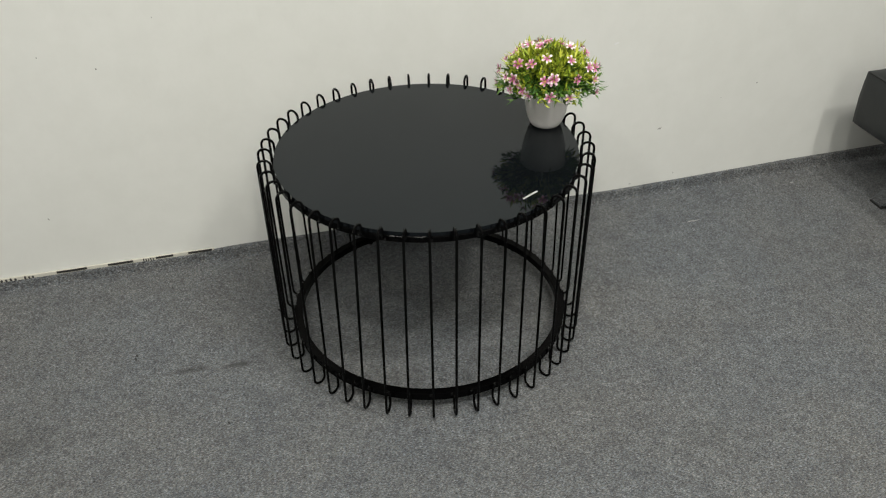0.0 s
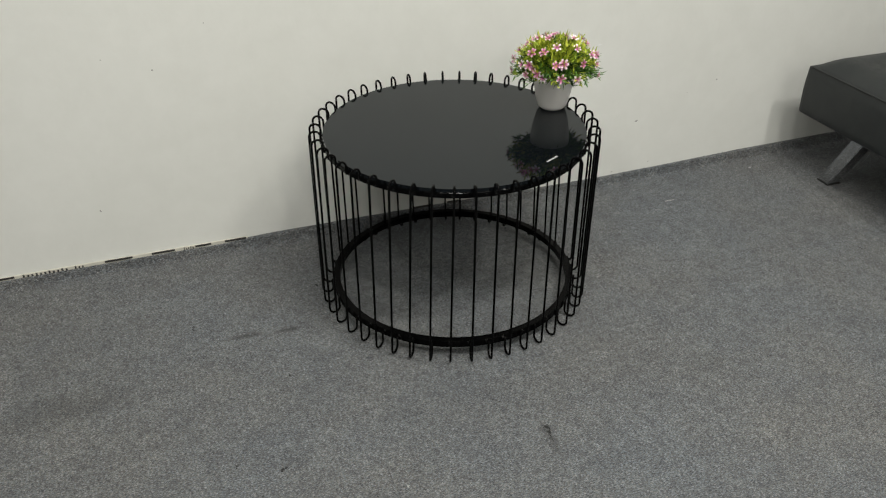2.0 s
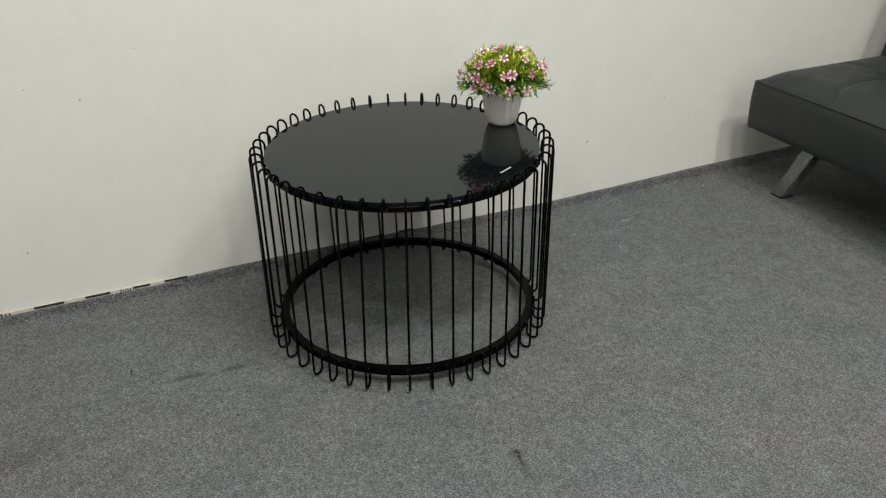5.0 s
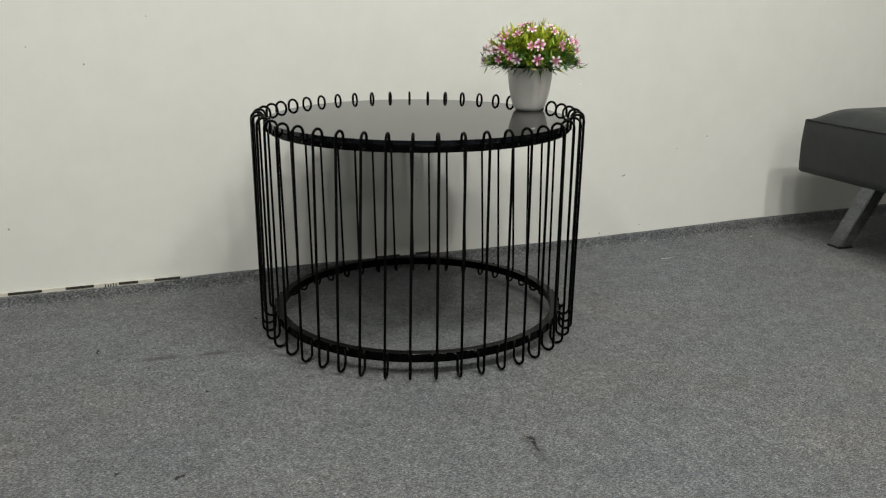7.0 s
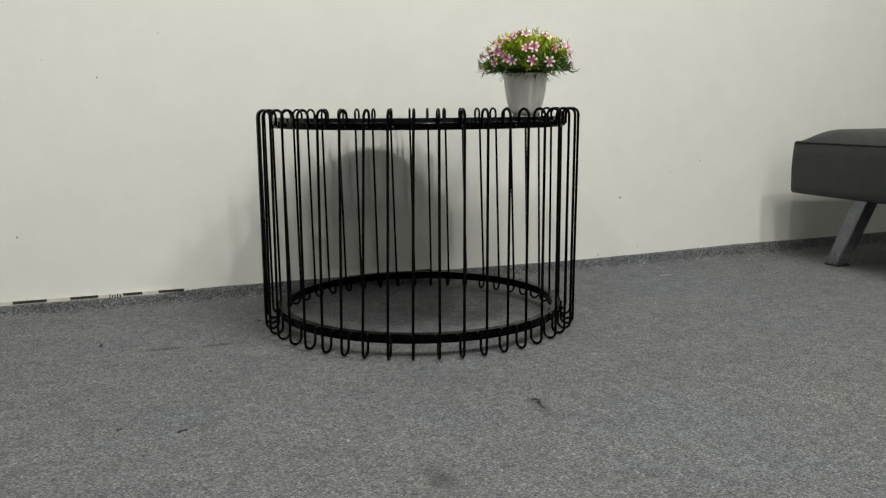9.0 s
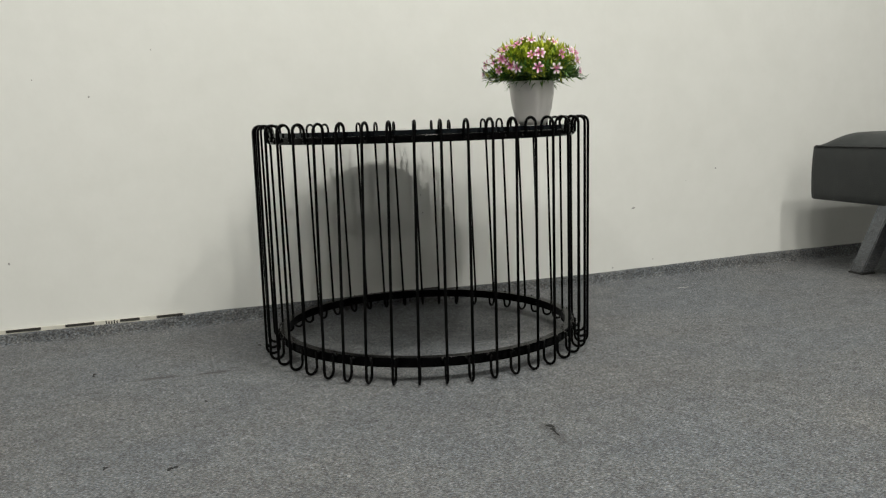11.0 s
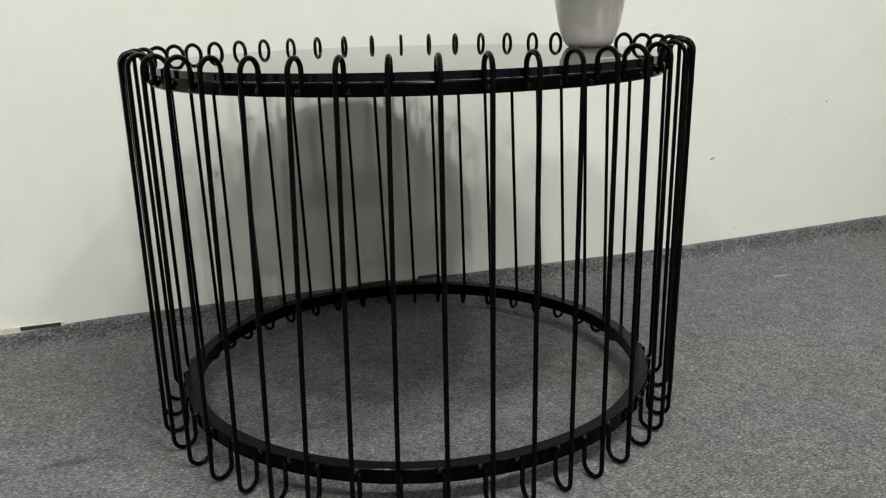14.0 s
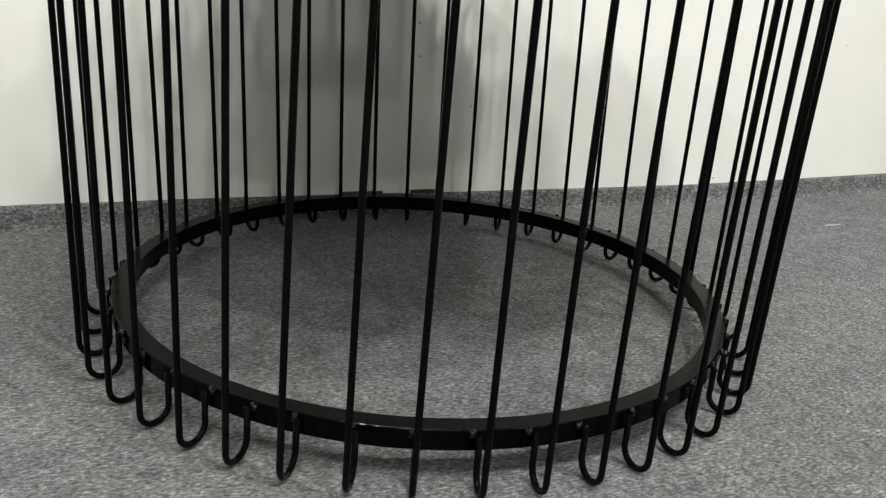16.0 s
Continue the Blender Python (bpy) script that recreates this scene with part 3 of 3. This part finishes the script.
def cushion(nx, ny, x0, x1, y0, y1, z0, z1, crown, depth):
    """A padded slab with a domed, seamed top and slightly swelling sides."""
    bm = bmesh.new()
    top = []
    for i in range(nx + 1):
        row = []
        for j in range(ny + 1):
            u, v = i / nx, j / ny
            x, y = x0 + (x1 - x0) * u, y0 + (y1 - y0) * v
            ex, ey = min(u, 1 - u) * (x1 - x0), min(v, 1 - v) * (y1 - y0)
            e = pad_height(ex, ey, 1.0)
            yy = y + (0.005 * math.sin(math.pi * u) * (1 if v > 0.5 else -1) if v in (0.0, 1.0) else 0)
            row.append(bm.verts.new((x, yy, z1 + crown * e - depth(x, y) * e)))
        top.append(row)
    for i in range(nx):
        for j in range(ny):
            bm.faces.new((top[i][j], top[i + 1][j], top[i + 1][j + 1], top[i][j + 1]))
    loop = [top[i][0] for i in range(nx + 1)] + [top[nx][j] for j in range(1, ny + 1)] + [top[i][ny] for i in range(nx - 1, -1, -1)] + [top[0][j] for j in range(ny - 1, 0, -1)]
    prev = loop
    for f, out in ((0.25, 0.002), (0.5, 0.003), (0.85, 0.002), (0.97, 0.001), (1.0, -0.003)):
        ring = []
        for v in loop:
            o = Vector((0, 0, 0))
            if abs(v.co.x - x0) < 1e-4:
                o.x -= out
            if abs(v.co.x - x1) < 1e-4:
                o.x += out
            if v.co.y > y1 - 1e-4:
                o.y += out
            if v.co.y < y0 + 1e-4:
                o.y -= out
            ring.append(bm.verts.new((v.co.x + o.x, v.co.y + o.y, z1 + (z0 - z1) * f)))
        for k in range(len(loop)):
            m = (k + 1) % len(loop)
            bm.faces.new((prev[m], prev[k], ring[k], ring[m]))
        prev = ring
    bm.faces.new(prev[::-1])
    bmesh.ops.recalc_face_normals(bm, faces=bm.faces)
    return bm, [v for v in loop]


def slanted_leg(foot, top, wx, wy):
    bm = bmesh.new()
    vs = []
    for (x, y, z) in (foot, top):
        vs.append([bm.verts.new((x + a * wx / 2, y + b * wy / 2, z)) for a, b in ((-1, -1), (1, -1), (1, 1), (-1, 1))])
    for k in range(4):
        j = (k + 1) % 4
        bm.faces.new((vs[0][k], vs[0][j], vs[1][j], vs[1][k]))
    bm.faces.new(vs[0][::-1])
    bm.faces.new(vs[1])
    bmesh.ops.bevel(bm, geom=list(bm.edges), offset=0.0025, segments=2, affect="EDGES")
    return bm


def sofa_bed():
    t = thing("sofa_bed", "charcoal leatherette click-clack sofa bed with chrome legs beside the wall", "sofa", (SX0, SY1, 0))
    inv = Matrix.Translation((-SX0, -SY1, 0))
    bm, loop = cushion(64, 200, SX0, SX1, SY0, SY1, SZ0, SZ1, 0.038, seam_depth)
    edge = [v.co.copy() for v in loop]
    seat = part("seat", bm, M_LEATHER, t, "padded charcoal seat with stitched tufts", True, inv)
    path = [p + Vector((-0.001 if p.x < SX0 + 0.01 else 0.001, 0, 0.001)) for p in edge]
    front = sorted((p for p in path if p.x < SX0 + 0.001), key=lambda p: p.y)[1:-1]
    part("piping", tube(front, 0.0024, 6), M_PIPING, seat, "dark welted piping", True)
    for ty in TUFTS:
        for line in ([seam_front(ty, i / 24) for i in range(25)], [seam_long(ty, 0.215 * i / 14) for i in range(15)], [seam_back(ty, i / 14) for i in range(14)]):
            pts = [(x, y, seat_z(x, y) + 0.0002) for x, y in line if SX0 + 0.003 < x < SX1 - 0.003 and SY0 < y < SY1]
            part("seam", tube(pts, 0.0016, 5), M_PIPING, seat, "dark stitched seam")
    # backrest, leaning back
    bm, loop = cushion(24, 120, 0, 0.52, SY0, SY1, -0.14, 0.0, 0.018, lambda x, y: 0.0)
    lean = Matrix.Translation((2.125, 0, 0.335)) @ Matrix.Rotation(radians(-74), 4, "Y")
    edge = [v.co.copy() for v in loop]
    back = part("backrest", bm, M_LEATHER, t, "padded charcoal backrest leaning back", True, inv @ lean)
    part("piping", tube(edge + edge[:1], 0.0042, 6), M_PIPING, back, "dark welted piping", True)
    for y_foot, y_top in ((1.597, 1.462), (SY0 + 0.130, SY0 + 0.265)):
        for x_foot, x_top in ((1.686, 1.638), (2.26, 2.21)):
            leg = part("leg", slanted_leg((x_foot, y_foot, 0.004), (x_top, y_top, SZ0 + 0.004), 0.046, 0.045), M_CHROME, t, "slanted chrome leg", False, inv)
            part("foot_pad", box(x_foot - 0.024, x_foot + 0.024, y_foot - 0.024, y_foot + 0.024, 0.0, 0.0042), M_RUBBER, leg)


sofa_bed()


# ---------------------------------------------------------------- small marks and lint
def small_marks():
    rng = random.Random(3)
    for x, z, sx, sz, dark in ((1.088, 0.2025, 0.009, 0.0030, 1), (1.367, 0.301, 0.003, 0.0028, 1), (1.263, 0.271, 0.0018, 0.0014, 1), (0.930, 0.464, 0.008, 0.003, 0), (1.153, 0.052, 0.003, 0.0016, 1), (0.461, 0.277, 0.0022, 0.0022, 1),
                               (-0.495, 0.180, 0.003, 0.004, 1), (-0.412, 0.577, 0.002, 0.002, 1), (-0.163, 0.641, 0.0015, 0.0025, 1), (0.465, 0.231, 0.002, 0.003, 1),
                               (-0.301, 0.539, 0.003, 0.0025, 1), (1.02, 0.038, 0.004, 0.002, 1), (0.55, 0.16, 0.002, 0.002, 1)):
        part("wall_chip", blob(rng, (sx, sz), 0.0008, 9, turn=0.35, normal="y"), M_CHIP if dark else M_HOUSING, wall_north, at=Matrix.Translation((x, wall_y(x) + 0.0002, z)))
    for x, y, sx, sy, turn, dark in ((0.3565, 0.884, 0.005, 0.012, 0.3, 1), (0.352, 0.860, 0.0016, 0.010, 0.12, 1), (-0.317, 1.482, 0.004, 0.006, 0.2, 1), (-0.186, 0.956, 0.006, 0.005, 0.5, 1),
                                     (0.007, 1.565, 0.005, 0.004, 0, 1), (-0.125, 1.232, 0.003, 0.003, 0, 1), (1.491, 1.236, 0.004, 0.004, 0, 1),
                                     (0.033, 0.832, 0.003, 0.003, 0.6, 0), (0.156, 1.554, 0.002, 0.003, 0.2, 0), (0.662, 1.170, 0.002, 0.0015, 0.9, 0),
                                     (1.133, 1.657, 0.016, 0.0016, 0.12, 0), (-0.276, 0.993, 0.003, 0.003, 0, 1), (1.509, 1.765, 0.005, 0.003, 0.2, 0)):
        bm = bmesh.new()
        for _ in range(5):
            c = (rng.gauss(0, sx * 0.5), rng.gauss(0, sy * 0.5), 0)
            blob(rng, (sx * 0.6, sy * 0.6), 0.0016, 7, bm, c, turn)
        ob = new("lint", mesh_of("lint", bm, M_LINT if dark else M_LINT_WHITE))
        ob.location = (x, y, 0.0)
        tagged(ob, "tiny dark fluff crumb lying on the carpet" if dark else "tiny pale fluff crumb lying on the carpet", "lint", "lint on the carpet")


small_marks()
